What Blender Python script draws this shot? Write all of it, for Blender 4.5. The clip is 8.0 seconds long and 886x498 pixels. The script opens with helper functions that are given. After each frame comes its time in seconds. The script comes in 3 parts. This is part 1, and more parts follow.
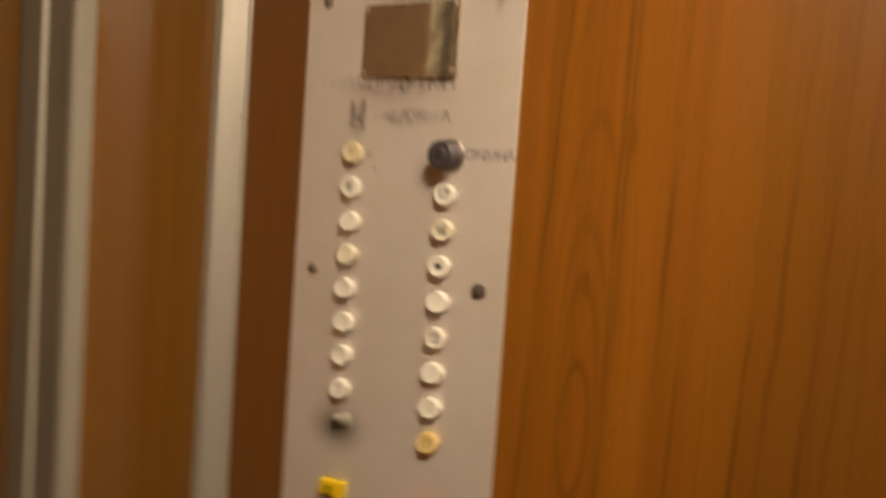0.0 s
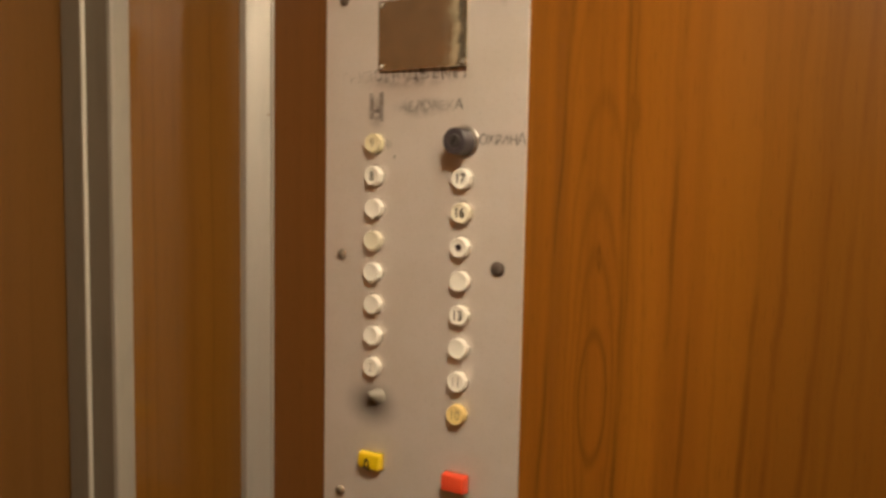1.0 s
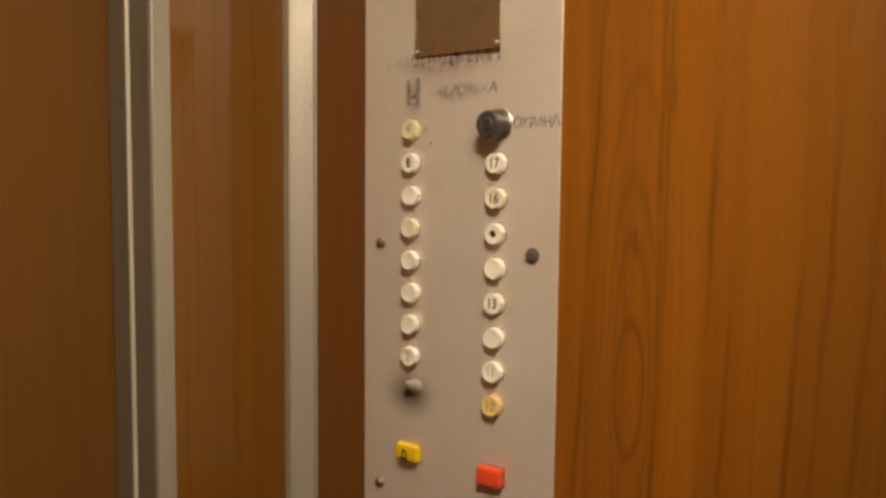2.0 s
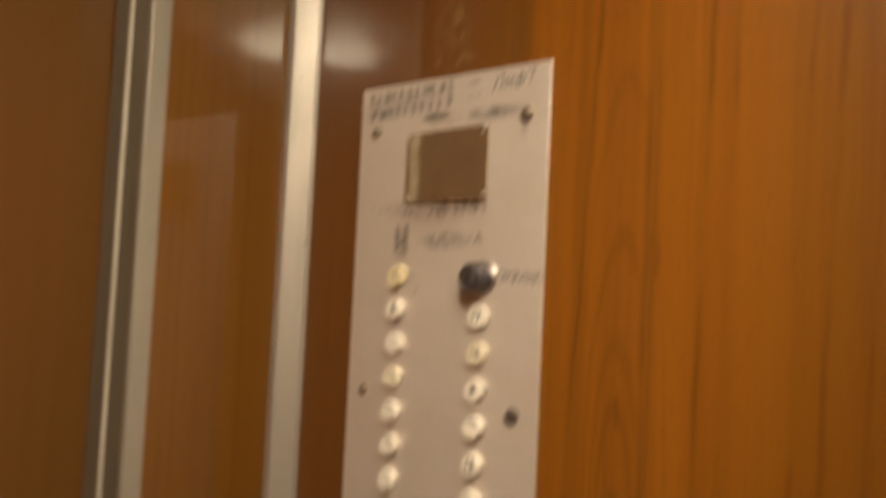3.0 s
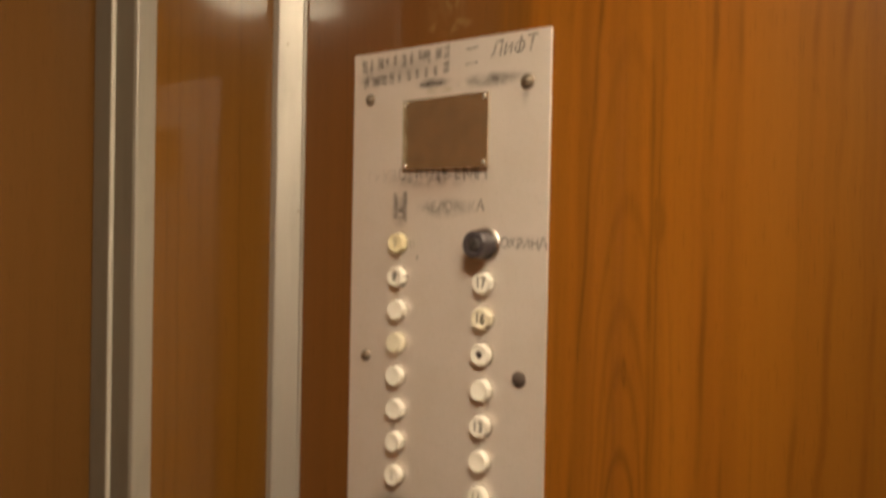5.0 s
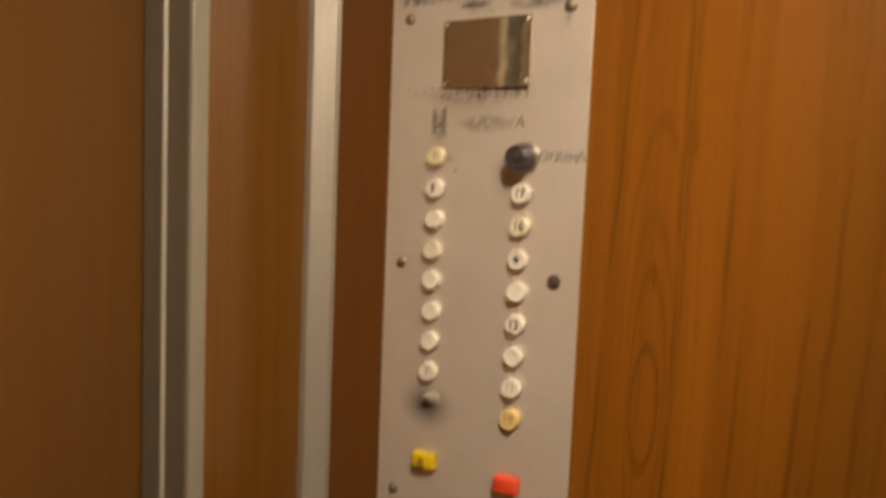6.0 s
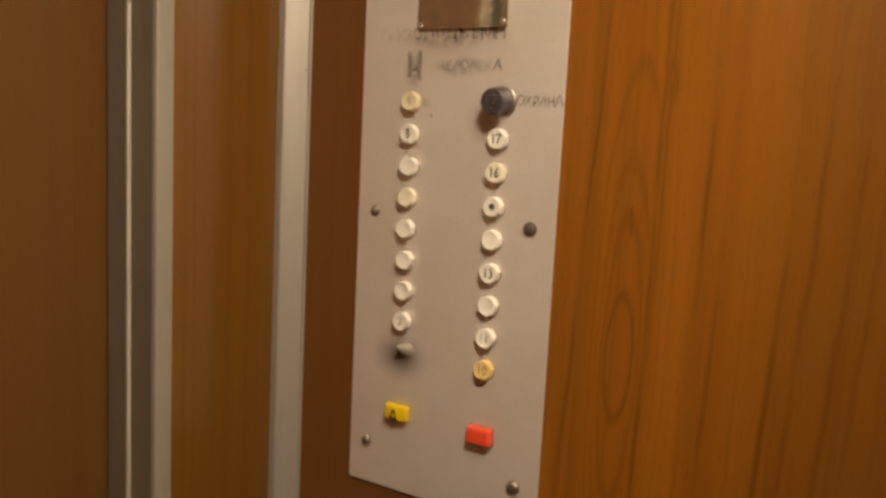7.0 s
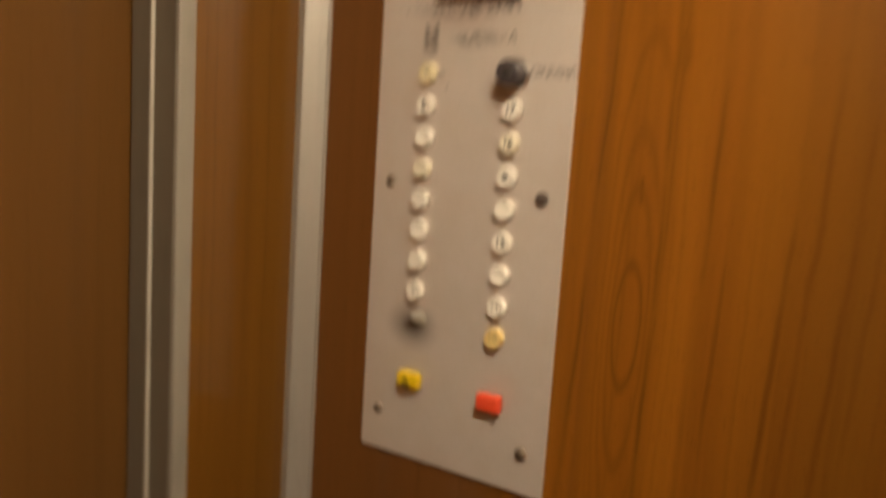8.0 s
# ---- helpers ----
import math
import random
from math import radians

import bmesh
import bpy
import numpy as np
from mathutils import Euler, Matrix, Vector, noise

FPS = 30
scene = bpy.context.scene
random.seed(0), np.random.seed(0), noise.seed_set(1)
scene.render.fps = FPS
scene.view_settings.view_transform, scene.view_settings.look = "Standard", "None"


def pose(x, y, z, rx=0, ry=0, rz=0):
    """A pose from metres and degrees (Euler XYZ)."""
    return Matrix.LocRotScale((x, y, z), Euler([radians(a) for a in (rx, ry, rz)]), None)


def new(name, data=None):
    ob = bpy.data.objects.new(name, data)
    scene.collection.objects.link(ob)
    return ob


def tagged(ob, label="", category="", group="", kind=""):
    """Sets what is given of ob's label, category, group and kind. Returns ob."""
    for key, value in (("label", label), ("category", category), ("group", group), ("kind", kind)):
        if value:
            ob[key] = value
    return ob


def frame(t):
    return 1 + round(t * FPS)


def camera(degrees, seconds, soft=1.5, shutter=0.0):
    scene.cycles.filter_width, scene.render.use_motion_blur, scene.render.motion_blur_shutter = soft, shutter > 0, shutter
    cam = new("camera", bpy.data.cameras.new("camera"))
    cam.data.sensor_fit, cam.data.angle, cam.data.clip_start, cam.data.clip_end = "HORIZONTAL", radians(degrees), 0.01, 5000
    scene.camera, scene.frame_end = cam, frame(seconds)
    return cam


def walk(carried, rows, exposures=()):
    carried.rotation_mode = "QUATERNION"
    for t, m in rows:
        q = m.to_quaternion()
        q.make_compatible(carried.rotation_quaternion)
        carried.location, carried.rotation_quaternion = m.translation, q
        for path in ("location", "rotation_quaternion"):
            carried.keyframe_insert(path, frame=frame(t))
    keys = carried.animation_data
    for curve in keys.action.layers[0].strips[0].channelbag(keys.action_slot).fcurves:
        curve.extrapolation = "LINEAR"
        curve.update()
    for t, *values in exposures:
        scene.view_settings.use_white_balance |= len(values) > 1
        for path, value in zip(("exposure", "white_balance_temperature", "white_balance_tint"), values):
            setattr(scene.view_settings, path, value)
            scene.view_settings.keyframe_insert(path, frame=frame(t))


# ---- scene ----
cam = camera(58.1, 8.0, soft=3.0, shutter=0.9)
PATH = [
    (0, pose(0.3341, -0.5554, 1.5654, 86.459, -3.960, 27.933)),
    (0.1, pose(0.3240, -0.5845, 1.5760, 85.678, -2.420, 26.704)),
    (0.3, pose(0.3331, -0.5655, 1.5743, 84.447, -1.113, 27.888)),
    (0.5, pose(0.3443, -0.5675, 1.5750, 85.633, 0.072, 29.878)),
    (0.7, pose(0.3602, -0.5792, 1.5770, 84.486, 1.118, 30.733)),
    (1, pose(0.3656, -0.5754, 1.5669, 85.180, -1.049, 30.775)),
    (1.2, pose(0.3588, -0.5901, 1.5714, 83.482, -1.087, 31.390)),
    (2.3, pose(0.4135, -0.5206, 1.5453, 86.650, 0.534, 39.370)),
    (2.5, pose(0.4200, -0.5111, 1.5518, 87.290, 0.811, 40.381)),
    (2.7, pose(0.4210, -0.4991, 1.5570, 89.366, -1.185, 40.640)),
    (2.9, pose(0.4182, -0.5078, 1.5802, 91.922, -1.772, 40.296)),
    (3, pose(0.4207, -0.4944, 1.5877, 93.039, -2.769, 40.221)),
    (3.1, pose(0.4213, -0.4918, 1.6116, 93.304, -1.454, 39.143)),
    (3.3, pose(0.4214, -0.5081, 1.6159, 94.440, -2.088, 38.619)),
    (3.5, pose(0.4117, -0.5056, 1.6207, 95.351, -2.342, 36.773)),
    (3.7, pose(0.4080, -0.5180, 1.6187, 95.735, -2.104, 35.167)),
    (4, pose(0.4037, -0.5163, 1.6167, 94.029, -2.403, 35.936)),
    (4.2, pose(0.4009, -0.5255, 1.6117, 93.366, -2.021, 35.945)),
    (4.5, pose(0.4000, -0.5129, 1.6026, 91.991, -2.128, 36.070)),
    (4.7, pose(0.3970, -0.5181, 1.6085, 91.004, -1.470, 36.970)),
    (5.8, pose(0.3675, -0.5807, 1.5781, 85.232, -2.672, 33.580)),
    (5.9, pose(0.3596, -0.5992, 1.5803, 85.292, -2.427, 32.272)),
    (6, pose(0.3570, -0.6131, 1.5809, 84.856, -2.330, 32.905)),
    (6.2, pose(0.3568, -0.6120, 1.5815, 82.017, -2.539, 33.022)),
    (6.5, pose(0.3544, -0.6042, 1.5638, 81.463, -1.713, 33.516)),
    (6.8, pose(0.3530, -0.6014, 1.5635, 81.515, -3.076, 31.779)),
    (7, pose(0.3583, -0.5952, 1.5600, 82.772, -2.891, 31.906)),
    (7.2, pose(0.3635, -0.5978, 1.5699, 83.052, -2.581, 32.750)),
    (7.4, pose(0.3634, -0.6092, 1.5697, 83.273, -1.185, 32.441)),
    (7.5, pose(0.3666, -0.6037, 1.5604, 83.754, -2.055, 32.310)),
    (7.6, pose(0.3727, -0.6013, 1.5636, 84.415, -1.060, 32.773)),
    (7.9, pose(0.3695, -0.6202, 1.5559, 82.942, -1.843, 32.306)),
    (8, pose(0.3732, -0.6025, 1.5414, 82.191, -3.707, 33.589)),
]
EXPOSURES = [(0.0, 0.0), (8.0, 0.0)]
walk(cam, PATH, EXPOSURES)

# ---- world and light ----
world = bpy.data.worlds.new("world")
scene.world = world
world.use_nodes = True
world.node_tree.nodes["Background"].inputs[0].default_value = (0.03, 0.028, 0.026, 1)
world.node_tree.nodes["Background"].inputs[1].default_value = 0.2
LAMP_AT = (0.440, -0.470, 2.12)
LAMP_POWER = 158.0
LAMP_COLOUR = (1.0, 0.825, 0.562)

# ---- sizes of the lift car ----
FRONT_X = -0.187      # face of the wall with the doorway
REAR_X = 0.913
SIDE_Y = 0.0          # face of the wall with the button panel
FAR_Y = -0.943
CEIL_Z = 2.12
JAMB_Y = -0.163       # edges of the doorway
JAMB_FAR_Y = -0.745
DOOR_X = -0.2535      # face of the sliding doors
DOOR_TOP = 2.0
PANEL_Z = 1.50        # height of the button panel's middle screws


# ---- materials ----
def material(name):
    m = bpy.data.materials.new(name)
    m.use_nodes = True
    return m, m.node_tree.nodes, m.node_tree.links, m.node_tree.nodes["Principled BSDF"]


class Graph:
    """Small helper to chain shader nodes."""

    def __init__(self, m):
        self.n, self.l = m.node_tree.nodes, m.node_tree.links

    def put(self, socket, value):
        if isinstance(value, bpy.types.NodeSocket):
            self.l.new(value, socket)
        else:
            socket.default_value = value

    def math(self, op, a, b=0.0, c=0.0, clamp=False):
        k = self.n.new("ShaderNodeMath")
        k.operation, k.use_clamp = op, clamp
        self.put(k.inputs[0], a), self.put(k.inputs[1], b), self.put(k.inputs[2], c)
        return k.outputs[0]

    def xyz(self, kind="Object"):
        s = self.n.new("ShaderNodeSeparateXYZ")
        self.l.new(self.n.new("ShaderNodeTexCoord").outputs[kind], s.inputs[0])
        return s.outputs

    def vec(self, x, y, z):
        k = self.n.new("ShaderNodeCombineXYZ")
        for i, v in enumerate((x, y, z)):
            self.put(k.inputs[i], v)
        return k.outputs[0]

    def noise(self, vector, scale=1.0, detail=2.0, rough=0.5):
        k = self.n.new("ShaderNodeTexNoise")
        self.l.new(vector, k.inputs["Vector"])
        k.inputs["Scale"].default_value, k.inputs["Detail"].default_value = scale, detail
        k.inputs["Roughness"].default_value = rough
        return k.outputs[0]

    def fade(self, value, lo, hi, a=0.0, b=1.0, smooth=True):
        k = self.n.new("ShaderNodeMapRange")
        k.interpolation_type = "SMOOTHSTEP" if smooth else "LINEAR"
        for i, v in enumerate((value, lo, hi, a, b)):
            self.put(k.inputs[i], v)
        return k.outputs[0]

    def mix(self, fac, a, b, blend="MIX"):
        k = self.n.new("ShaderNodeMix")
        k.data_type, k.blend_type = "RGBA", blend
        self.put(k.inputs[0], fac)
        for socket, v in ((k.inputs[6], a), (k.inputs[7], b)):
            self.put(socket, (*v, 1) if isinstance(v, tuple) else v)
        return k.outputs[2]

    def bump(self, height, strength, distance):
        k = self.n.new("ShaderNodeBump")
        k.inputs["Strength"].default_value, k.inputs["Distance"].default_value = strength, distance
        self.l.new(height, k.inputs["Height"])
        return k.outputs[0]

    def blot(self, u, v, cu, cv, ru, rv):
        """1 in the middle of an elliptic stain, 0 outside it."""
        du = self.math("DIVIDE", self.math("SUBTRACT", u, cu), ru)
        dv = self.math("DIVIDE", self.math("SUBTRACT", v, cv), rv)
        d = self.math("SQRT", self.math("ADD", self.math("MULTIPLY", du, du), self.math("MULTIPLY", dv, dv)))
        return self.fade(d, 0.0, 1.0, 1.0, 0.0), d


def laminate(name, along, dark, light, streaks=(), knots=(), marks=(), gloss=0.33, darker_band=None, seed=0.0, coat=1.0, paler_band=None, sheen=0.045):
    """Varnished wood-print laminate, with upright grain. along: 0 or 1, the axis across the grain. streaks: place, half width, strength, lean."""
    m, n, l, bsdf = material(name)
    g = Graph(m)
    p = g.xyz()
    u, z = p[along], p[2]
    w1 = g.noise(g.vec(g.math("MULTIPLY", u, 5.0), seed, g.math("MULTIPLY", z, 3.2)), 1.0, 3.0)
    w2 = g.noise(g.vec(g.math("MULTIPLY", u, 22.0), seed + 4.0, g.math("MULTIPLY", z, 16.0)), 1.0, 2.0)
    uw = g.math("ADD", u, g.math("ADD", g.math("MULTIPLY", g.math("SUBTRACT", w1, 0.5), 0.013),
                                 g.math("MULTIPLY", g.math("SUBTRACT", w2, 0.5), 0.0035)))
    broad = g.noise(g.vec(g.math("MULTIPLY", uw, 17.0), seed, g.math("MULTIPLY", z, 0.5)), 1.0, 2.0)
    mid = g.noise(g.vec(g.math("MULTIPLY", uw, 75.0), seed + 1.0, g.math("MULTIPLY", z, 1.2)), 1.0, 3.0, 0.6)
    fine = g.noise(g.vec(g.math("MULTIPLY", uw, 420.0), seed + 2.0, g.math("MULTIPLY", z, 7.0)), 1.0, 3.0, 0.6)
    pores = g.noise(g.vec(g.math("MULTIPLY", uw, 900.0), seed + 3.0, g.math("MULTIPLY", z, 45.0)), 1.0, 1.0)
    tone = g.math("ADD", g.math("MULTIPLY", broad, 0.75), g.math("MULTIPLY", mid, 0.55))
    tone = g.math("ADD", tone, g.math("MULTIPLY", fine, 0.14))
    tone = g.fade(tone, 0.42, 1.12, 0.0, 1.0, False)
    colour = g.mix(tone, dark, light)
    if darker_band:
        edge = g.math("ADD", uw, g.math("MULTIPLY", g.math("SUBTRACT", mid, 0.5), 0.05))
        colour = g.mix(g.fade(edge, darker_band[0], darker_band[1], 1.0, 0.0), colour, g.mix(tone, darker_band[2], darker_band[3]))
    if paler_band:
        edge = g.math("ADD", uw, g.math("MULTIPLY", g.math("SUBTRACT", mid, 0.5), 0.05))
        band = g.math("MULTIPLY", g.fade(edge, paler_band[0], paler_band[1]), g.fade(edge, paler_band[2], paler_band[3], 1.0, 0.0))
        colour = g.mix(band, colour, g.mix(tone, paler_band[4], paler_band[5]))
    deep = tuple(c * k for c, k in zip(dark, (0.48, 0.34, 0.24)))
    total = 0.0
    for place, half, strength, lean in streaks:
        d = g.math("ABSOLUTE", g.math("SUBTRACT", uw, g.math("ADD", place - lean * PANEL_Z, g.math("MULTIPLY", z, lean))))
        breaks = g.noise(g.vec(place * 90.0, seed, g.math("MULTIPLY", z, 7.0)), 1.0, 2.0)
        line = g.math("MULTIPLY", g.fade(d, 0.0, half * 1.5, strength * 0.66, 0.0), g.fade(breaks, 0.36, 0.62, 0.25, 1.0))
        flank = g.math("MULTIPLY", g.fade(g.math("SUBTRACT", uw, place), 0.0, 0.014, strength * 0.18, 0.0), g.fade(g.math("SUBTRACT", uw, place), -0.002, 0.0))
        total = g.math("MAXIMUM", g.math("MAXIMUM", total, flank), line)
    for cu, cz, ru, rz, ring, strength in knots:
        _, d = g.blot(uw, z, cu, cz, ru, rz)
        near = g.fade(g.math("ABSOLUTE", g.math("SUBTRACT", d, 1.0)), 0.0, ring, strength, 0.0)
        total = g.math("MAXIMUM", total, near)
    veins = g.noise(g.vec(g.math("MULTIPLY", uw, 150.0), seed + 6.0, g.math("MULTIPLY", z, 1.1)), 1.0, 1.0)
    total = g.math("MAXIMUM", total, g.fade(veins, 0.62, 0.72, 0.0, 0.16 if streaks else 0.12))
    colour = g.mix(total, colour, deep)
    colour = g.mix(g.fade(pores, 0.60, 0.75, 0.0, 0.30), colour, deep)
    rough = gloss
    for cu, cz, ru, rz, strength in marks:
        b, _ = g.blot(u, z, cu, cz, ru, rz)
        torn = g.noise(g.vec(g.math("MULTIPLY", u, 90.0), 3.0, g.math("MULTIPLY", z, 70.0)), 1.0, 3.0)
        residue = g.math("MULTIPLY", g.math("MULTIPLY", g.fade(b, 0.05, 0.35), strength), g.fade(torn, 0.40, 0.58))
        colour = g.mix(residue, colour, (0.30, 0.22, 0.10))
        rough = g.math("ADD", rough, g.math("MULTIPLY", residue, 0.3))
    haze = g.noise(g.vec(g.math("MULTIPLY", u, 9.0), 7.0, g.math("MULTIPLY", z, 6.0)), 1.0, 4.0)
    rough = g.math("ADD", rough, g.fade(haze, 0.3, 0.75, -0.02, 0.05))
    g.put(bsdf.inputs["Base Color"], colour)
    g.put(bsdf.inputs["Roughness"], rough)
    bsdf.inputs["Specular IOR Level"].default_value = 0.25
    bsdf.inputs["Coat Weight"].default_value, bsdf.inputs["Coat IOR"].default_value = coat, 1.5
    g.put(bsdf.inputs["Coat Roughness"], g.fade(haze, 0.3, 0.75, sheen, sheen * 1.6))
    l.new(g.bump(g.math("ADD", fine, g.math("MULTIPLY", haze, 2.0)), 0.025, 0.002), bsdf.inputs["Normal"])
    l.new(g.bump(haze, 0.020, 0.002), bsdf.inputs["Coat Normal"])
    return m


def metal(name, colour, rough, metallic=0.9, brush=0.10, dirt=0.25):
    """Anodised or plated metal, brushed along its length, with patchy grime."""
    m, n, l, bsdf = material(name)
    g = Graph(m)
    p = g.xyz()
    lines = g.noise(g.vec(g.math("MULTIPLY", p[0], 900.0), g.math("MULTIPLY", p[1], 900.0), g.math("MULTIPLY", p[2], 9.0)), 1.0, 2.0)
    patches = g.noise(g.vec(g.math("MULTIPLY", p[0], 40.0), g.math("MULTIPLY", p[1], 40.0), g.math("MULTIPLY", p[2], 9.0)), 1.0, 5.0, 0.65)
    c = g.mix(g.fade(patches, 0.45, 0.8, 0.0, dirt), colour, tuple(v * 0.45 for v in colour))
    c = g.mix(g.fade(lines, 0.2, 0.8, 0.0, brush), c, tuple(v * 0.6 for v in colour))
    g.put(bsdf.inputs["Base Color"], c)
    g.put(bsdf.inputs["Roughness"], g.math("ADD", rough, g.fade(patches, 0.35, 0.75, -0.05, 0.12)))
    bsdf.inputs["Metallic"].default_value = metallic
    l.new(g.bump(lines, 0.05, 0.0006), bsdf.inputs["Normal"])
    return m


def plain(name, colour, rough, spots=0.25, scale=120.0, metallic=0.0, spec=0.5, grime=0.5):
    """Plastic, paint or rubber with a mottled tone and fine dirt."""
    m, n, l, bsdf = material(name)
    g = Graph(m)
    k = n.new("ShaderNodeTexCoord").outputs["Object"]
    a, b = g.noise(k, scale, 4.0, 0.6), g.noise(k, scale * 7.0, 2.0)
    c = g.mix(g.fade(a, 0.35, 0.8, 0.0, spots), colour, tuple(v * grime for v in colour))
    c = g.mix(g.fade(b, 0.55, 0.8, 0.0, spots * 0.6), c, tuple(v * grime for v in colour))
    g.put(bsdf.inputs["Base Color"], c)
    g.put(bsdf.inputs["Roughness"], g.fade(a, 0.2, 0.8, rough - 0.06, rough + 0.10))
    bsdf.inputs["Metallic"].default_value, bsdf.inputs["Specular IOR Level"].default_value = metallic, spec
    l.new(g.bump(b, 0.08, 0.0005), bsdf.inputs["Normal"])
    return m


def ink(name, colour, cover, breaks=260.0, least=0.25):
    """Worn marker ink: patchy, the metal shows through."""
    m, n, l, bsdf = material(name)
    g = Graph(m)
    k = n.new("ShaderNodeTexCoord").outputs["Object"]
    a = g.noise(k, breaks, 3.0, 0.6)
    bsdf.inputs["Base Color"].default_value = (*colour, 1)
    bsdf.inputs["Roughness"].default_value = 0.6
    g.put(bsdf.inputs["Alpha"], g.fade(a, 0.30, 0.62, cover * least, cover))
    return m


def panel_metal(name):
    """Satin grey plate with soot, smears, a yellowed film of grease and the key switch's painted shadow."""
    m, n, l, bsdf = material(name)
    g = Graph(m)
    p = g.xyz()
    x, z = p[0], p[2]
    k = g.vec(x, 0.0, z)
    cloud, speck = g.noise(k, 16.0, 5.0, 0.6), g.noise(k, 420.0, 2.0)
    swipe = g.noise(g.vec(g.math("MULTIPLY", x, 40.0), 0.0, g.math("MULTIPLY", z, 130.0)), 1.0, 4.0, 0.6)
    base = (0.815, 0.748, 0.722)
    c = g.mix(g.fade(cloud, 0.35, 0.7, 0.0, 0.55), base, (0.740, 0.665, 0.605))
    c = g.mix(g.fade(speck, 0.55, 0.75, 0.0, 0.12), c, (0.2, 0.17, 0.15))
    torn = g.fade(g.noise(k, 90.0, 4.0, 0.65), 0.32, 0.62)
    for cx, cz, rx, rz, strength, even in (
            (-0.0460, -0.1330, 0.0360, 0.0280, 0.70, 1.0),   # soot round the stud
            (-0.0440, -0.1310, 0.0200, 0.0170, 0.60, 1.0),
            (0.0300, 0.0850, 0.0240, 0.0240, 0.25, 1.0),     # key switch's shadow to the lower left, painted into the plate
            (0.0450, 0.2290, 0.0440, 0.0085, 0.75, 0.0),
            (0.0500, 0.2290, 0.0300, 0.0070, 0.40, 1.0), (-0.0420, 0.2480, 0.0620, 0.0170, 0.28, 1.0), (-0.0120, 0.2320, 0.0190, 0.0060, 0.45, 1.0),     # smears under the writing
            (-0.0100, 0.2320, 0.0240, 0.0060, 0.85, 0.0),
            (-0.0800, 0.2430, 0.0250, 0.0150, 0.35, 0.0),
            (0.0780, 0.2180, 0.0060, 0.0160, 0.40, 0.0),
            (-0.0440, 0.1270, 0.0130, 0.0200, 0.65, 0.0),
            (0.0020, 0.1290, 0.0370, 0.0110, 0.60, 0.0),
            (-0.0100, 0.1530, 0.0700, 0.0110, 0.60, 0.0),
            (0.0780, 0.1020, 0.0260, 0.0080, 0.25, 0.0)):
        b, _ = g.blot(x, z, cx, cz, rx, rz)
        b = g.math("MULTIPLY", b, strength)
        if not even:
            b = g.math("MULTIPLY", b, torn)
        c = g.mix(b, c, (0.10, 0.085, 0.080))
    # rusty tinge under the nameplate
    b, _ = g.blot(x, z, -0.010, 0.150, 0.060, 0.022)
    c = g.mix(g.math("MULTIPLY", b, 0.35), c, (0.46, 0.33, 0.28))
    # pale scraped patch where a label was torn away
    b, _ = g.blot(x, z, -0.005, 0.2255, 0.020, 0.0048)
    c = g.mix(g.math("MULTIPLY", g.fade(b, 0.1, 0.4), torn), c, (0.66, 0.60, 0.53))
    g.put(bsdf.inputs["Base Color"], c)
    bsdf.inputs["Metallic"].default_value = 0.5
    g.put(bsdf.inputs["Roughness"], g.fade(swipe, 0.3, 0.75, 0.36, 0.52))
    l.new(g.bump(g.math("ADD", cloud, g.math("MULTIPLY", swipe, 0.1)), 0.10, 0.004), bsdf.inputs["Normal"])
    return m


SIDE_STREAKS = ((0.1050, 0.0024, 0.30, 0.035), (0.1235, 0.0026, 0.80, 0.053), (0.1780, 0.0028, 0.85, 0.005), (0.1815, 0.0018, 0.55, 0.020),
                (0.2150, 0.0030, 0.70, 0.026), (0.2310, 0.0028, 0.60, 0.030), (0.2745, 0.0028, 0.85, 0.040), (0.2900, 0.0028, 0.60, 0.043),
                (0.3130, 0.0026, 0.65, 0.045), (0.3280, 0.0026, 0.40, 0.050), (0.3520, 0.0036, 0.6, 0.045), (-0.0300, 0.003, 0.4, 0.0))
SIDE_KNOTS = ((0.1570, 1.403, 0.0110, 0.050, 0.22, 0.38), (0.1580, 1.400, 0.0150, 0.114, 0.14, 0.26), (0.1590, 1.395, 0.0205, 0.162, 0.10, 0.20),
              (0.1610, 1.400, 0.0270, 0.231, 0.07, 0.18), (0.1620, 1.430, 0.0330, 0.311, 0.06, 0.13),
              (0.1602, 1.512, 0.0012, 0.006, 1.6, 0.45), (0.1835, 1.618, 0.0030, 0.010, 1.6, 0.32))
GHOST = ((0.0055, 1.8060, 0.0110, 0.0230, 0.30), (0.0030, 1.7780, 0.0300, 0.0075, 0.32), (0.000, 1.8000, 0.0300, 0.0420, 0.10))
WOOD_DARK, WOOD_LIGHT = (0.113, 0.0405, 0.0052), (0.206, 0.0810, 0.0090)
DARKER_BAND = (0.010, 0.085, (0.136, 0.0535, 0.0145), (0.184, 0.0745, 0.0200))   # darker reddish stretch, fading out between x 0.010 and 0.085
PALER_BAND = (0.055, 0.095, 0.210, 0.330, (0.168, 0.0545, 0.0062), (0.312, 0.1130, 0.0100))    # lighter orange stretch beside it
FRONT_DARK, FRONT_LIGHT = (0.146, 0.0600, 0.0080), (0.206, 0.0900, 0.0110)
wood_side = laminate("side_laminate", 0, WOOD_DARK, WOOD_LIGHT, SIDE_STREAKS, SIDE_KNOTS, GHOST, darker_band=DARKER_BAND, paler_band=PALER_BAND)
wood_rest = laminate("rear_laminate", 1, WOOD_DARK, WOOD_LIGHT, seed=31.0, gloss=0.34, coat=0.0)
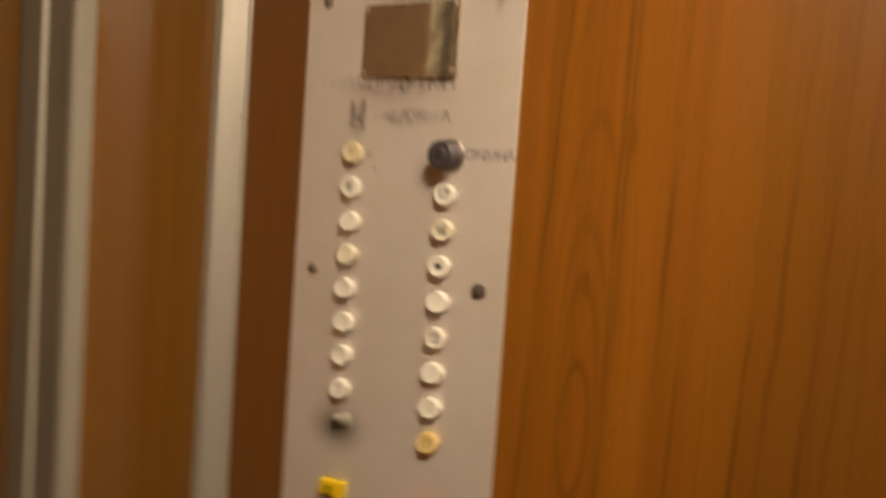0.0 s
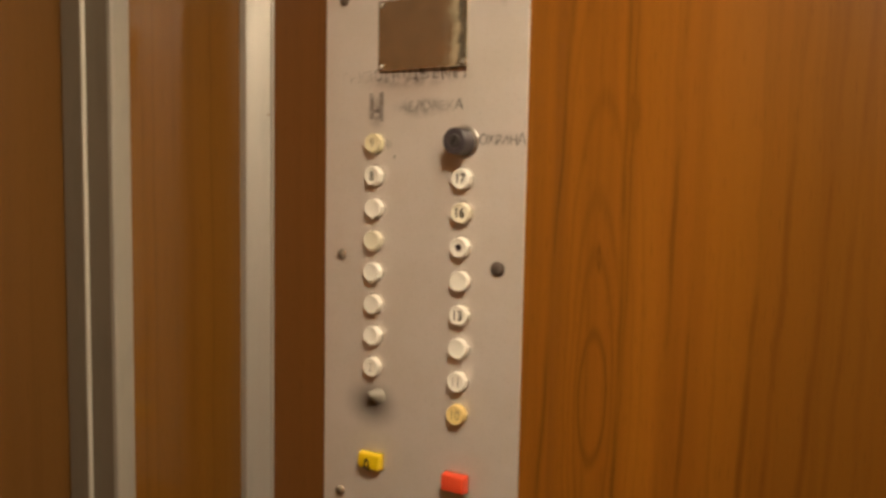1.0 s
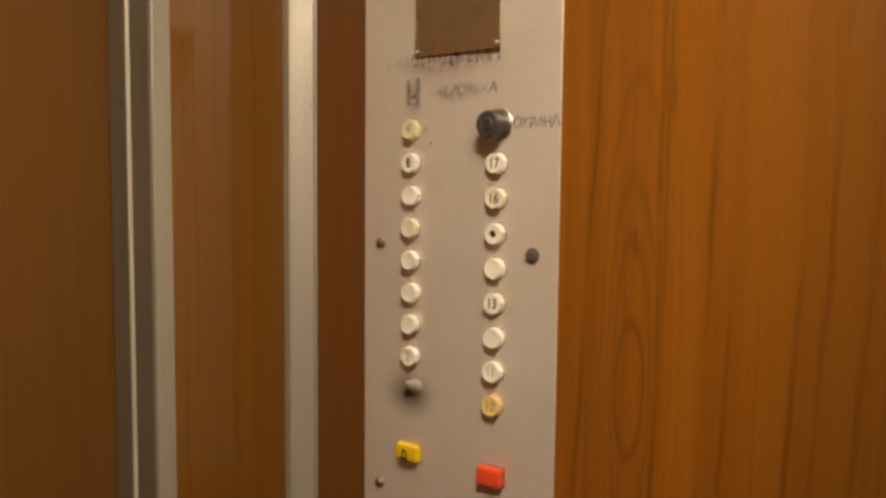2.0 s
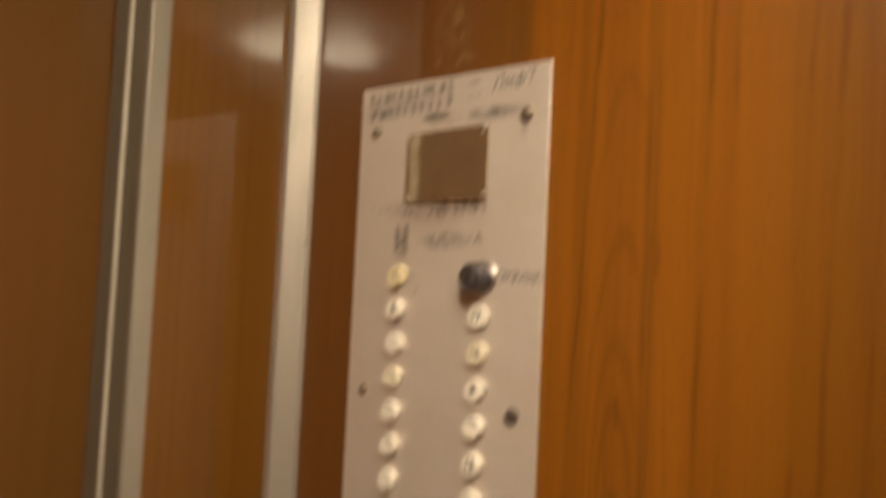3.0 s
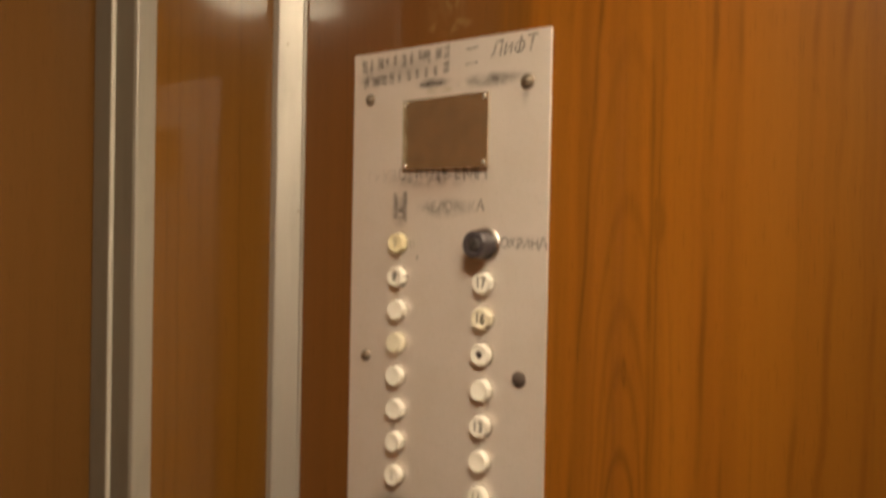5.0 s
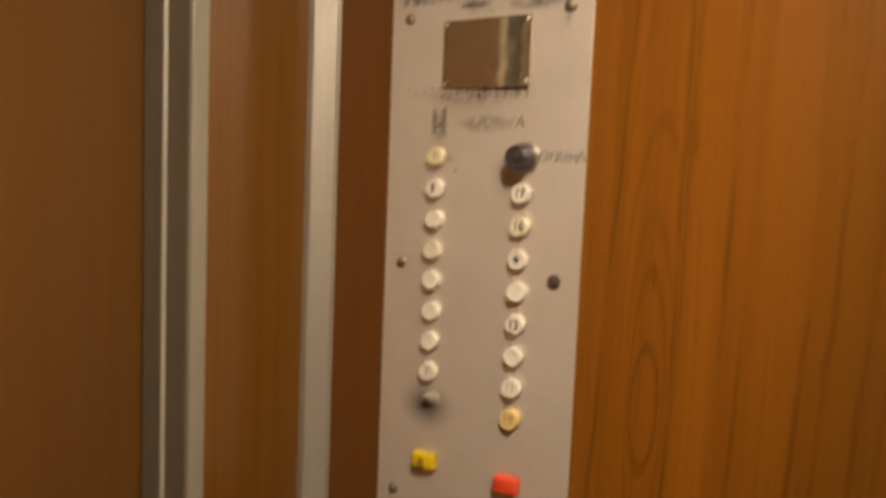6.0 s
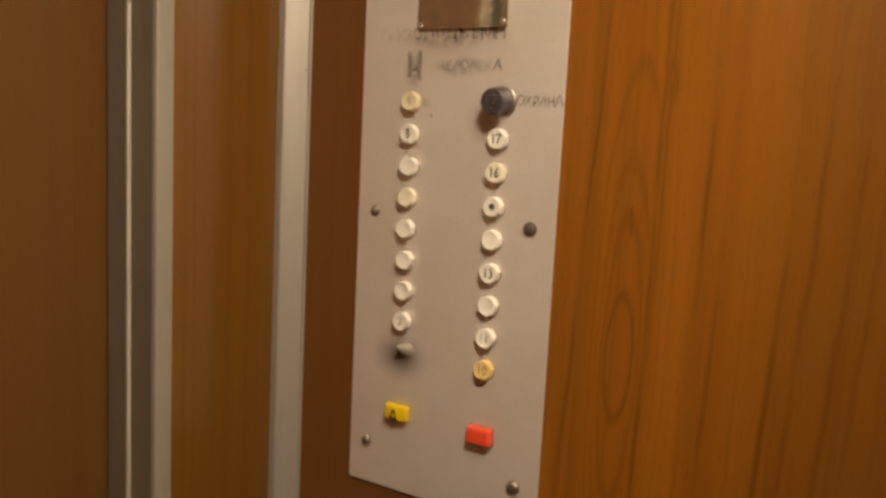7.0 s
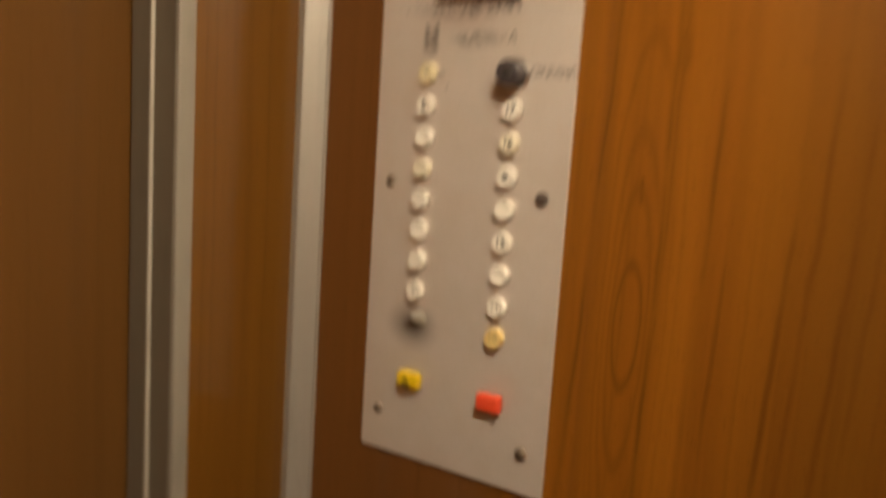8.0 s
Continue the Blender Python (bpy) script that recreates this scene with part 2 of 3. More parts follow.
FRONT_STREAKS = ((-0.0560, 0.0016, 0.55, 0.0), (-0.1340, 0.0018, 0.45, 0.0), (-0.1000, 0.0040, 0.25, 0.0), (-0.0800, 0.0050, 0.25, 0.0))
wood_front = laminate("front_laminate", 1, FRONT_DARK, FRONT_LIGHT, FRONT_STREAKS, seed=11.0, gloss=0.34, coat=0.8, sheen=0.075)
wood_door = laminate("door_laminate", 1, (0.122, 0.0545, 0.0140), (0.164, 0.075, 0.0190), seed=23.0, gloss=0.34, coat=0.25)
aluminium = metal("anodised_aluminium", (0.47, 0.44, 0.405), 0.50, 0.45)
# mid, dark and pale greys for the door frame sections and small parts
mid_aluminium = metal("mid_grey_aluminium", (0.355, 0.330, 0.290), 0.50, 0.25)
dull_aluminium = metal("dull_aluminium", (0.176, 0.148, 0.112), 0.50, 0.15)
bright_edge = metal("pale_edge_metal", (0.50, 0.465, 0.41), 0.50, 0.2, brush=0.0, dirt=0.0)
screw_metal = metal("dark_screw_metal", (0.30, 0.25, 0.20), 0.40, 0.9)
rivet_metal = metal("rivet_metal", (0.92, 0.90, 0.86), 0.22, 1.0)
washer_metal = metal("chrome_washer", (0.62, 0.58, 0.55), 0.34, 1.0)
panel_finish = panel_metal("satin_panel_metal")
white_plastic = plain("white_button_plastic", (0.86, 0.82, 0.76), 0.35, 0.12)
cream_plastic = plain("cream_button_plastic", (0.78, 0.69, 0.47), 0.35, 0.16)
aged_plastic = plain("aged_button_plastic", (0.79, 0.73, 0.60), 0.35, 0.16)
yellowed_plastic = plain("yellowed_button_plastic", (0.78, 0.59, 0.25), 0.35, 0.3, 220.0)
yellow_plastic = plain("yellow_plastic", (0.80, 0.56, 0.010), 0.30, 0.2)
red_plastic = plain("red_plastic", (0.80, 0.085, 0.034), 0.32, 0.15)
black_plastic = plain("black_plastic", (0.060, 0.050, 0.058), 0.36, 0.3)
dark_rubber = plain("dark_rubber", (0.02, 0.018, 0.016), 0.7)
black_ink, faded_ink = ink("black_ink", (0.05, 0.042, 0.045), 0.75), ink("faded_ink", (0.10, 0.075, 0.085), 0.58, 150.0, 0.10)
print_ink = ink("print_ink", (0.020, 0.017, 0.016), 0.95, 500.0, 0.8)
pale_ink = ink("worn_print_ink", (0.30, 0.25, 0.20), 0.55, 500.0)
floor_finish = plain("worn_linoleum", (0.060, 0.042, 0.030), 0.5, 0.5, 9.0)
ceiling_finish = plain("ceiling_enamel", (0.42, 0.37, 0.30), 0.45, 0.2, 8.0, grime=0.75)


# ---- building helpers ----
def link(name, bm, mat, smooth=False):
    me = bpy.data.meshes.new(name)
    bmesh.ops.recalc_face_normals(bm, faces=bm.faces)
    bm.to_mesh(me)
    bm.free()
    me.materials.append(mat)
    if smooth:
        me.shade_smooth()
        me.set_sharp_from_angle(angle=radians(35))
    return new(name, me)


def part(name, bm, mat, parent, label="", at=(0, 0, 0), turn=(0, 0, 0), smooth=False):
    ob = link(name, bm, mat, smooth)
    ob.parent = parent
    ob.location, ob.rotation_euler = at, [radians(a) for a in turn]
    return tagged(ob, label)


def box(lo, hi, bevel=0.0, segments=2):
    bm = bmesh.new()
    bmesh.ops.create_cube(bm, size=1.0)
    for v in bm.verts:
        v.co = [lo[i] + (v.co[i] + 0.5) * (hi[i] - lo[i]) for i in range(3)]
    if bevel:
        bmesh.ops.bevel(bm, geom=bm.edges[:], offset=bevel, segments=segments, affect="EDGES", profile=0.5)
    return bm


def turned(profile, steps=40):
    """A turned body: (radius, height) pairs, height outwards from the plate (towards -y)."""
    bm = bmesh.new()
    rings = []
    for r, h in profile:
        if r <= 0:
            rings.append([bm.verts.new((0, -h, 0))])
        else:
            rings.append([bm.verts.new((r * math.cos(2 * math.pi * i / steps), -h, r * math.sin(2 * math.pi * i / steps))) for i in range(steps)])
    for a, b in zip(rings, rings[1:]):
        for i in range(steps):
            j = (i + 1) % steps
            if len(a) == 1:
                bm.faces.new((a[0], b[j], b[i]))
            elif len(b) == 1:
                bm.faces.new((a[i], a[j], b[0]))
            else:
                bm.faces.new((a[i], a[j], b[j], b[i]))
    return bm


def extruded(outline, z0, z1):
    """An upright extrusion of a plan outline."""
    bm = bmesh.new()
    low = [bm.verts.new((x, y, z0)) for x, y in outline]
    top = [bm.verts.new((x, y, z1)) for x, y in outline]
    k = len(outline)
    for i in range(k):
        bm.faces.new((low[i], low[(i + 1) % k], top[(i + 1) % k], top[i]))
    bm.faces.new(low[::-1])
    bm.faces.new(top)
    return bm


def written(name, text, size, mat, parent, at, lean=0.0, turn=0.0, bold=0.0, stretch=1.0, label=""):
    """Lettering as a flat mesh on a plate that faces -y, centred at the place given."""
    cu = bpy.data.curves.new(name, "FONT")
    cu.body, cu.size, cu.shear, cu.offset = text, size, lean, bold
    cu.align_x, cu.align_y = "CENTER", "CENTER"
    cu.resolution_u = 3
    tmp = new(name + "_outline", cu)
    me = bpy.data.meshes.new_from_object(tmp.evaluated_get(bpy.context.evaluated_depsgraph_get()))
    bpy.data.objects.remove(tmp)
    bpy.data.curves.remove(cu)
    me.materials.clear()
    me.materials.append(mat)
    ob = new(name, me)
    ob.parent = parent
    ob.location, ob.rotation_euler, ob.scale = at, (radians(90), 0, 0), (stretch, 1, 1)
    ob.rotation_euler = (Matrix.Rotation(radians(-turn), 3, "Y") @ Matrix.Rotation(radians(90), 3, "X")).to_euler()
    return tagged(ob, label)


# ---- structure ----
def wall(name, lo, hi, mat, label, category="wall"):
    return tagged(link(name, box(lo, hi), mat), label, category, kind="structure")


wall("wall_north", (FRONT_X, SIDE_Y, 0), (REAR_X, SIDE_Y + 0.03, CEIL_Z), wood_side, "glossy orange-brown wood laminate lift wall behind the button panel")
wall("wall_west_far", (FRONT_X - 0.03, FAR_Y, 0), (FRONT_X, JAMB_FAR_Y, CEIL_Z), wood_front, "wood laminate return wall on the far side of the door")
wall("wall_west_header", (FRONT_X - 0.03, JAMB_FAR_Y, DOOR_TOP), (FRONT_X, JAMB_Y + 0.004, CEIL_Z), wood_front, "wood laminate panel over the lift door")
wall("wall_south", (FRONT_X, FAR_Y - 0.03, 0), (REAR_X, FAR_Y, CEIL_Z), wood_rest, "wood laminate lift wall opposite the button panel")
wall("wall_east", (REAR_X, FAR_Y - 0.03, 0), (REAR_X + 0.03, SIDE_Y + 0.03, CEIL_Z), wood_rest, "wood laminate rear wall of the lift car")
wall("floor", (FRONT_X - 0.14, FAR_Y - 0.03, -0.03), (REAR_X + 0.03, SIDE_Y + 0.03, 0), floor_finish, "dark worn linoleum lift floor", "floor")
wall("ceiling", (FRONT_X - 0.14, FAR_Y - 0.03, CEIL_Z), (REAR_X + 0.03, SIDE_Y + 0.03, CEIL_Z + 0.03), ceiling_finish, "cream enamelled lift ceiling", "ceiling")

# return wall beside the door, a little out of square with the side wall
RETURN = ((FRONT_X - 0.03, JAMB_Y + 0.004), (-0.1857, JAMB_Y + 0.004), (-0.1915, SIDE_Y), (FRONT_X - 0.03, SIDE_Y))
tagged(link("wall_west", extruded(RETURN, 0.0, CEIL_Z), wood_front), "narrow wood laminate return wall beside the lift door", "wall", kind="structure")

# angled aluminium cover strip in the corner
CORNER = ((-0.1925, SIDE_Y), (-0.1925, -0.0186), (-0.1838, -0.0196), (-0.1825, -0.0194), (-0.1815, -0.0186), (-0.1685, -0.0028), (-0.1680, -0.0022),
          (-0.1655, -0.0022), (-0.1650, -0.0017), (-0.1650, SIDE_Y))
corner_trim = tagged(link("corner_trim", extruded(CORNER, 0.0, CEIL_Z), aluminium), "pale anodised aluminium cover strip in the wall corner", "trim", kind="structure")

for x, y, z in ((-0.1691, -0.0035, 1.627), (-0.1768, -0.0128, 1.784)):
    part("nail", turned([(0.0012, 0.0), (0.0011, 0.0004), (0.0, 0.0006)], 10), screw_metal, corner_trim, "tiny dark nail head", (x, y, z), (0, 0, 50.5), smooth=True)

# door frame: face strip, dull reveal, bright bead, second dull section
JAMB_FACE = ((FRONT_X - 0.02, -0.1455), (-0.1860, -0.1455), (-0.1850, -0.1465), (-0.1850, -0.1620), (-0.1856, -0.1630), (-0.1900, -0.1632),
             (-0.1915, -0.1610), (-0.2070, -0.1610))


def jamb(name, mirror):
    top = tagged(new(name), "aluminium lift door frame with a grooved profile", "door frame", kind="structure")

    def m(outline):
        return [(x, (JAMB_Y + JAMB_FAR_Y) - y) for x, y in outline][::-1] if mirror else outline
    part("face_strip", extruded(m(JAMB_FACE), 0.0, DOOR_TOP), mid_aluminium, top, "pale aluminium face strip")
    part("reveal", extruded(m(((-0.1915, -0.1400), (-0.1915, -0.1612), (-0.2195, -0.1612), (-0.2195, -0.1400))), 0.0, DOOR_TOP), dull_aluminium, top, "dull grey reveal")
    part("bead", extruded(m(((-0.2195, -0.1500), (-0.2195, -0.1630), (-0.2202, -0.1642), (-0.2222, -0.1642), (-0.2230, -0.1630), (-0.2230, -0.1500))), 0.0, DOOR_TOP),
         bright_edge, top, "bright bead")
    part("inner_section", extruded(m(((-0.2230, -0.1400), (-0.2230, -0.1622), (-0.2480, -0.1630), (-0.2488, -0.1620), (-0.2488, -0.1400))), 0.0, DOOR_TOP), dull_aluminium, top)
    return top


jamb("door_frame_1", False)
jamb("door_frame_2", True)
tagged(link("door_lintel", box((-0.2488, JAMB_FAR_Y, DOOR_TOP - 0.0), (FRONT_X - 0.0305, JAMB_Y, DOOR_TOP + 0.03)), dull_aluminium), "dull aluminium strip over the lift door", "trim", kind="structure")


def door_leaf(name, y0, y1, seam, strip, label):
    top = tagged(new(name), label, "lift door", group="lift door leaves", kind="structure")
    part("leaf", box((DOOR_X - 0.03, y0, 0.008), (DOOR_X, y1, DOOR_TOP + 0.02), 0.0015), wood_door, top)
    side = 1 if seam == y0 else -1
    a, b = sorted((seam + side * 0.0005, seam + side * 0.020))
    part("edge_strip", box((DOOR_X - 0.031, a, 0.008), (DOOR_X + 0.0025, b, DOOR_TOP + 0.015), 0.001), strip, top, "aluminium edge strip")
    return top


MIDDLE_Y = (JAMB_Y + JAMB_FAR_Y) / 2
door_leaf("door_1", MIDDLE_Y + 0.006, JAMB_Y + 0.07, MIDDLE_Y + 0.006, bright_edge, "closed brown wood laminate sliding lift door leaf")
door_leaf("door_2", JAMB_FAR_Y - 0.07, MIDDLE_Y - 0.030, MIDDLE_Y - 0.030, dull_aluminium, "closed brown wood laminate sliding lift door leaf")
tagged(link("door_seal", box((DOOR_X - 0.028, MIDDLE_Y - 0.0298, 0.008), (DOOR_X - 0.006, MIDDLE_Y + 0.0058, DOOR_TOP)), dark_rubber), "black rubber seal between the door leaves", "trim", kind="structure")
wall("wall_landing", (DOOR_X - 0.07, FAR_Y, -0.03), (DOOR_X - 0.04, 0.03, CEIL_Z + 0.03), dark_rubber, "dark landing side behind the closed lift doors")


# ---- ceiling lamp ----
def rounded(hx, hy, r, steps=8):
    """A rounded rectangle, in plan."""
    out = []
    for cx, cy, a0 in ((hx - r, hy - r, 0), (r - hx, hy - r, 90), (r - hx, r - hy, 180), (hx - r, r - hy, 270)):
        out += [(cx + r * math.cos(radians(a0 + 90 * i / steps)), cy + r * math.sin(radians(a0 + 90 * i / steps))) for i in range(steps + 1)]
    return out


def lofted(rings):
    """A body through plan outlines with equal counts, each at its height; the last one is closed."""
    bm = bmesh.new()
    loops = [[bm.verts.new((x, y, z)) for x, y in outline] for outline, z in rings]
    for a, b in zip(loops, loops[1:]):
        for i in range(len(a)):
            j = (i + 1) % len(a)
            bm.faces.new((a[i], a[j], b[j], b[i]))
    bm.faces.new(loops[-1])
    return bm


def ceiling_lamp():
    top = tagged(new("ceiling_lamp"), "long glowing opal plafond lamp in a grey tray on the ceiling", "ceiling lamp")
    top.location = (LAMP_AT[0], LAMP_AT[1], CEIL_Z)
    glow, n, l, bsdf = material("lamp_glass")
    g = Graph(glow)
    p = g.xyz()
    # the bulb sits towards one end of the tray and burns through the opal glass there
    along = g.math("ADD", g.math("MULTIPLY", p[0], -0.74), g.math("MULTIPLY", p[1], 0.67))
    across = g.math("ADD", g.math("MULTIPLY", p[0], 0.67), g.math("MULTIPLY", p[1], 0.74))
    _, d = g.blot(along, across, -0.023, -0.042, 0.145, 0.080)
    bulb = g.math("MULTIPLY", g.fade(d, 0.70, 1.08, 1.0, 0.0), g.fade(along, -0.13, 0.11, 1.05, 0.35))
    bsdf.inputs["Base Color"].default_value = (0.8, 0.78, 0.72, 1)
    bsdf.inputs["Emission Color"].default_value = (*LAMP_COLOUR, 1)
    g.put(bsdf.inputs["Emission Strength"], g.math("MULTIPLY", g.math("ADD", bulb, g.fade(d, 0.8, 3.0, 0.06, 0.012)), LAMP_POWER))
    part("shade", lofted([(rounded(0.135, 0.245, 0.050), -0.012), (rounded(0.133, 0.243, 0.048), -0.022), (rounded(0.124, 0.234, 0.042), -0.040), (rounded(0.106, 0.216, 0.036), -0.052), (rounded(0.075, 0.185, 0.030), -0.058)]),
         glow, top, "glowing shallow opal glass", smooth=True)
    part("tray", lofted([(rounded(0.138, 0.248, 0.050), -0.018), (rounded(0.146, 0.256, 0.055), -0.019), (rounded(0.147, 0.257, 0.055), -0.004), (rounded(0.140, 0.250, 0.050), 0.0)]),
         dull_aluminium, top, "grey metal tray", smooth=True)
    return top


ceiling_lamp()


# ---- button panel ----
panel = tagged(new("button_panel"), "scuffed grey metal lift button panel screwed to the wood wall", "control panel")
panel.location = (0, SIDE_Y, PANEL_Z)
PLATE = -0.0025
plate = box((-0.1005, PLATE, -0.2615), (0.0995, 0.0, 0.2655), 0.0006, 1)
for v in plate.verts:      # cut a little out of square
    if v.co.x > 0 and v.co.z > 0:
        v.co.z -= 0.0022
part("plate", plate, panel_finish, panel, "satin grey plate with soot stains and smears")


def button_body():
    """A round button with a small lug worn at its edge."""
    bm = turned([(0.0088, 0.0), (0.0088, 0.0006), (0.0086, 0.0010), (0.0085, 0.0058), (0.0082, 0.0066), (0.0075, 0.0069), (0.0066, 0.0067), (0.0056, 0.0064), (0.0, 0.0063)], 36)
    lug = bmesh.ops.create_cube(bm, size=1.0, matrix=Matrix.Translation((0.0084, -0.0034, 0.0014)) @ Matrix.Diagonal((0.0018, 0.0052, 0.0030, 1)))
    bmesh.ops.bevel(bm, geom=list({e for v in lug["verts"] for e in v.link_edges}), offset=0.0004, segments=1, affect="EDGES")
    return bm


def push_button(x, z, mat, label, text="", mark=None, mark_size=0.0088, lean_x=0.0, lean_z=0.0):
    b = part("push_button", button_body(), mat, panel, label, (x, PLATE, z), (lean_z, 0, lean_x), smooth=True)
    part("collar", turned([(0.0088, 0.0), (0.0094, 0.0), (0.0094, 0.0004), (0.0088, 0.0004)], 32), screw_metal, b, smooth=True)
    if text:
        written("numeral", text, mark_size, mark, b, (-0.0002, -0.0066, -0.0002), bold=0.00018, stretch=0.86)
    return b


LEFT_X, RIGHT_X, PITCH = -0.0436, 0.0442, 0.02815
left_top, right_top = 0.0988, 0.0695
random.seed(4)
left = (("9", cream_plastic, pale_ink, "cream lift button, worn numeral"), ("8", white_plastic, print_ink, "white round lift button numbered 8"),
        ("7", white_plastic, None, "blank worn white round lift button"), ("6", aged_plastic, None, "blank yellowing round lift button"),
        ("5", white_plastic, None, "blank worn white round lift button"), ("4", white_plastic, None, "blank worn white round lift button"),
        ("3", white_plastic, None, "blank worn white round lift button"), ("2", white_plastic, pale_ink, "white lift button with a faint 2"))
right = (("17", white_plastic, print_ink, "white round lift button numbered 17"), ("16", aged_plastic, print_ink, "cream round lift button numbered 16"),
         ("", white_plastic, None, "white lift button with a burnt black spot"), ("", white_plastic, None, "blank worn white round lift button"),
         ("13", white_plastic, print_ink, "white round lift button numbered 13"), ("", white_plastic, None, "blank worn white round lift button"),
         ("11", white_plastic, pale_ink, "white lift button with a faint 11"), ("10", yellowed_plastic, pale_ink, "yellowed round lift button, worn numeral"))
for i, (text, mat, mark, label) in enumerate(left):
    push_button(LEFT_X + random.uniform(-.0004, .0004), left_top - i * PITCH + (0.0 if i else 0.0003), mat, label, text if mark else "", mark, 0.0116, random.uniform(-2, 2), random.uniform(-2, 2))
for i, (text, mat, mark, label) in enumerate(right):
    b = push_button(RIGHT_X + random.uniform(-.0004, .0004) - 0.0001 * i, right_top - i * PITCH, mat, label, text if mark else "", mark, 0.0116, random.uniform(-2, 2), random.uniform(-2, 2))
    if i == 2:
        spot = turned([(0.0030, 0.0), (0.0027, 0.0003), (0.0, 0.0003)], 9)
        for v in spot.verts:
            v.co.x *= 1.0 + 0.25 * math.sin(v.co.z * 1900)
        part("burnt_spot", spot, black_plastic, b, "burnt black spot", (0.0, -0.0063, 0.0004))

# key switch: chromed washer, black barrel, keyhole insert
key_switch = part("key_switch", turned([(0.0, 0.0), (0.0138, 0.0), (0.0138, 0.0010), (0.0130, 0.0018), (0.0106, 0.0022)], 44), washer_metal, panel,
                  "black key switch on a chrome washer", (0.0438, PLATE, 0.0995), smooth=True)
part("barrel", turned([(0.0112, 0.0020), (0.0112, 0.0030), (0.0109, 0.0150), (0.0105, 0.0164), (0.0096, 0.0171), (0.0060, 0.0171), (0.0056, 0.0160)], 44), black_plastic, key_switch,
     "black plastic barrel", smooth=True)
insert = part("lock_insert", turned([(0.0056, 0.0155), (0.0054, 0.0172), (0.0046, 0.0180), (0.0, 0.0180)], 30), plain("dark_lock", (0.05, 0.042, 0.042), 0.35), key_switch, "dark metal lock insert", smooth=True)
part("keyhole", box((-0.0010, -0.01825, -0.0036), (0.0010, -0.0175, 0.0036), 0.0003, 1), dark_rubber, insert, turn=(0, 25, 0))

# bare stud where the lowest button is missing
stud = turned([(0.0072, 0.0), (0.0070, 0.0006), (0.0056, 0.0030), (0.0040, 0.0068), (0.0022, 0.0100), (0.0, 0.0112)], 28)
for v in stud.verts:
    v.co.x += 0.35 * v.co.y
    v.co.z -= 0.40 * v.co.y
part("stud", stud, mid_aluminium, panel, "bare bent metal stud of a missing button", (-0.0385, PLATE, -0.1255), smooth=True)


def block_button(name, x, z, w, h, d, mat, label):
    bm = box((-w / 2, -d, -h / 2), (w / 2, 0, h / 2))
    for v in bm.verts:
        if v.co.y < -d / 2:
            v.co.x *= 0.93
            v.co.z *= 0.92
    bmesh.ops.bevel(bm, geom=bm.edges[:], offset=0.0012, segments=3, affect="EDGES", profile=0.5)
    b = part(name, bm, mat, panel, label, (x, PLATE, z), smooth=True)
    part("socket", box((-w / 2 - 0.0004, -0.0006, -h / 2 - 0.0005), (w / 2 + 0.0004, 0.0, h / 2 + 0.0005), 0.0003, 1), screw_metal, b)
    return b


call_button = block_button("call_button", -0.0442, -0.1842, 0.0240, 0.0145, 0.0080, yellow_plastic, "yellow rectangular call button with a bell mark")
stop_button = block_button("stop_button", 0.0432, -0.1862, 0.0232, 0.0152, 0.0085, red_plastic, "orange-red rectangular stop button")
bell = bmesh.new()
rim = [bell.verts.new((x, 0, z)) for x, z in ((-0.0038, -0.0040), (0.0026, -0.0052), (0.0034, -0.0040), (0.0022, -0.0026), (0.0016, 0.0016), (0.0000, 0.0034), (-0.0018, 0.0024), (-0.0026, -0.0016))]
hole = [bell.verts.new((x * 0.45 - 0.0001, 0, z * 0.45 - 0.0004)) for x, _, z in (v.co for v in rim)]
for i in range(8):
    bell.faces.new((rim[i], rim[(i + 1) % 8], hole[(i + 1) % 8], hole[i]))
for v in bell.verts:
    v.co *= 1.3
part("bell_mark", bell, print_ink, call_button, "black outlined bell mark", (-0.0010, -0.00815, -0.0010))


def screw(x, z, r, label="domed steel screw head", mat=screw_metal):
    s = part("screw", turned([(r, 0.0), (r, 0.0008), (r * 0.88, 0.0024), (r * 0.62, 0.0036), (r * 0.3, 0.0042), (0.0, 0.0043)], 28), mat, panel, label, (x, PLATE, z), smooth=True)
    return s


for x, z in ((-0.0797, 0.2245), (0.0798, 0.2244), (-0.0801, 0.0000), (-0.0803, -0.2205), (0.0772, -0.2249)):
    screw(x, z, 0.0048 if x < 0 else 0.0058)
screw(0.0774, -0.0024, 0.0062, "dark blackened screw head", plain("blackened_metal", (0.085, 0.062, 0.052), 0.55))

# nameplate: a thin polished plate, slightly bent, on four rivets
mirror_metal, n, l, bsdf = material("polished_nameplate")
g = Graph(mirror_metal)
film = g.noise(n.new("ShaderNodeTexCoord").outputs["Object"], 70.0, 4.0, 0.6)
g.put(bsdf.inputs["Base Color"], g.mix(g.fade(film, 0.35, 0.75), (0.68, 0.585, 0.44), (0.54, 0.46, 0.34)))
bsdf.inputs["Metallic"].default_value = 0.9
g.put(bsdf.inputs["Roughness"], g.fade(film, 0.4, 0.8, 0.05, 0.10))
p = g.xyz()
buckle = g.noise(g.vec(g.math("MULTIPLY", p[0], 30.0), 0.0, g.math("MULTIPLY", p[2], 110.0)), 1.0, 2.0, 0.5)
rim = g.fade(g.math("ABSOLUTE", p[0]), 0.024, 0.040, 0.25, 1.0)
l.new(g.bump(g.math("MULTIPLY", buckle, rim), 0.09, 0.0016), bsdf.inputs["Normal"])
bm = bmesh.new()
NX, NZ = 28, 18
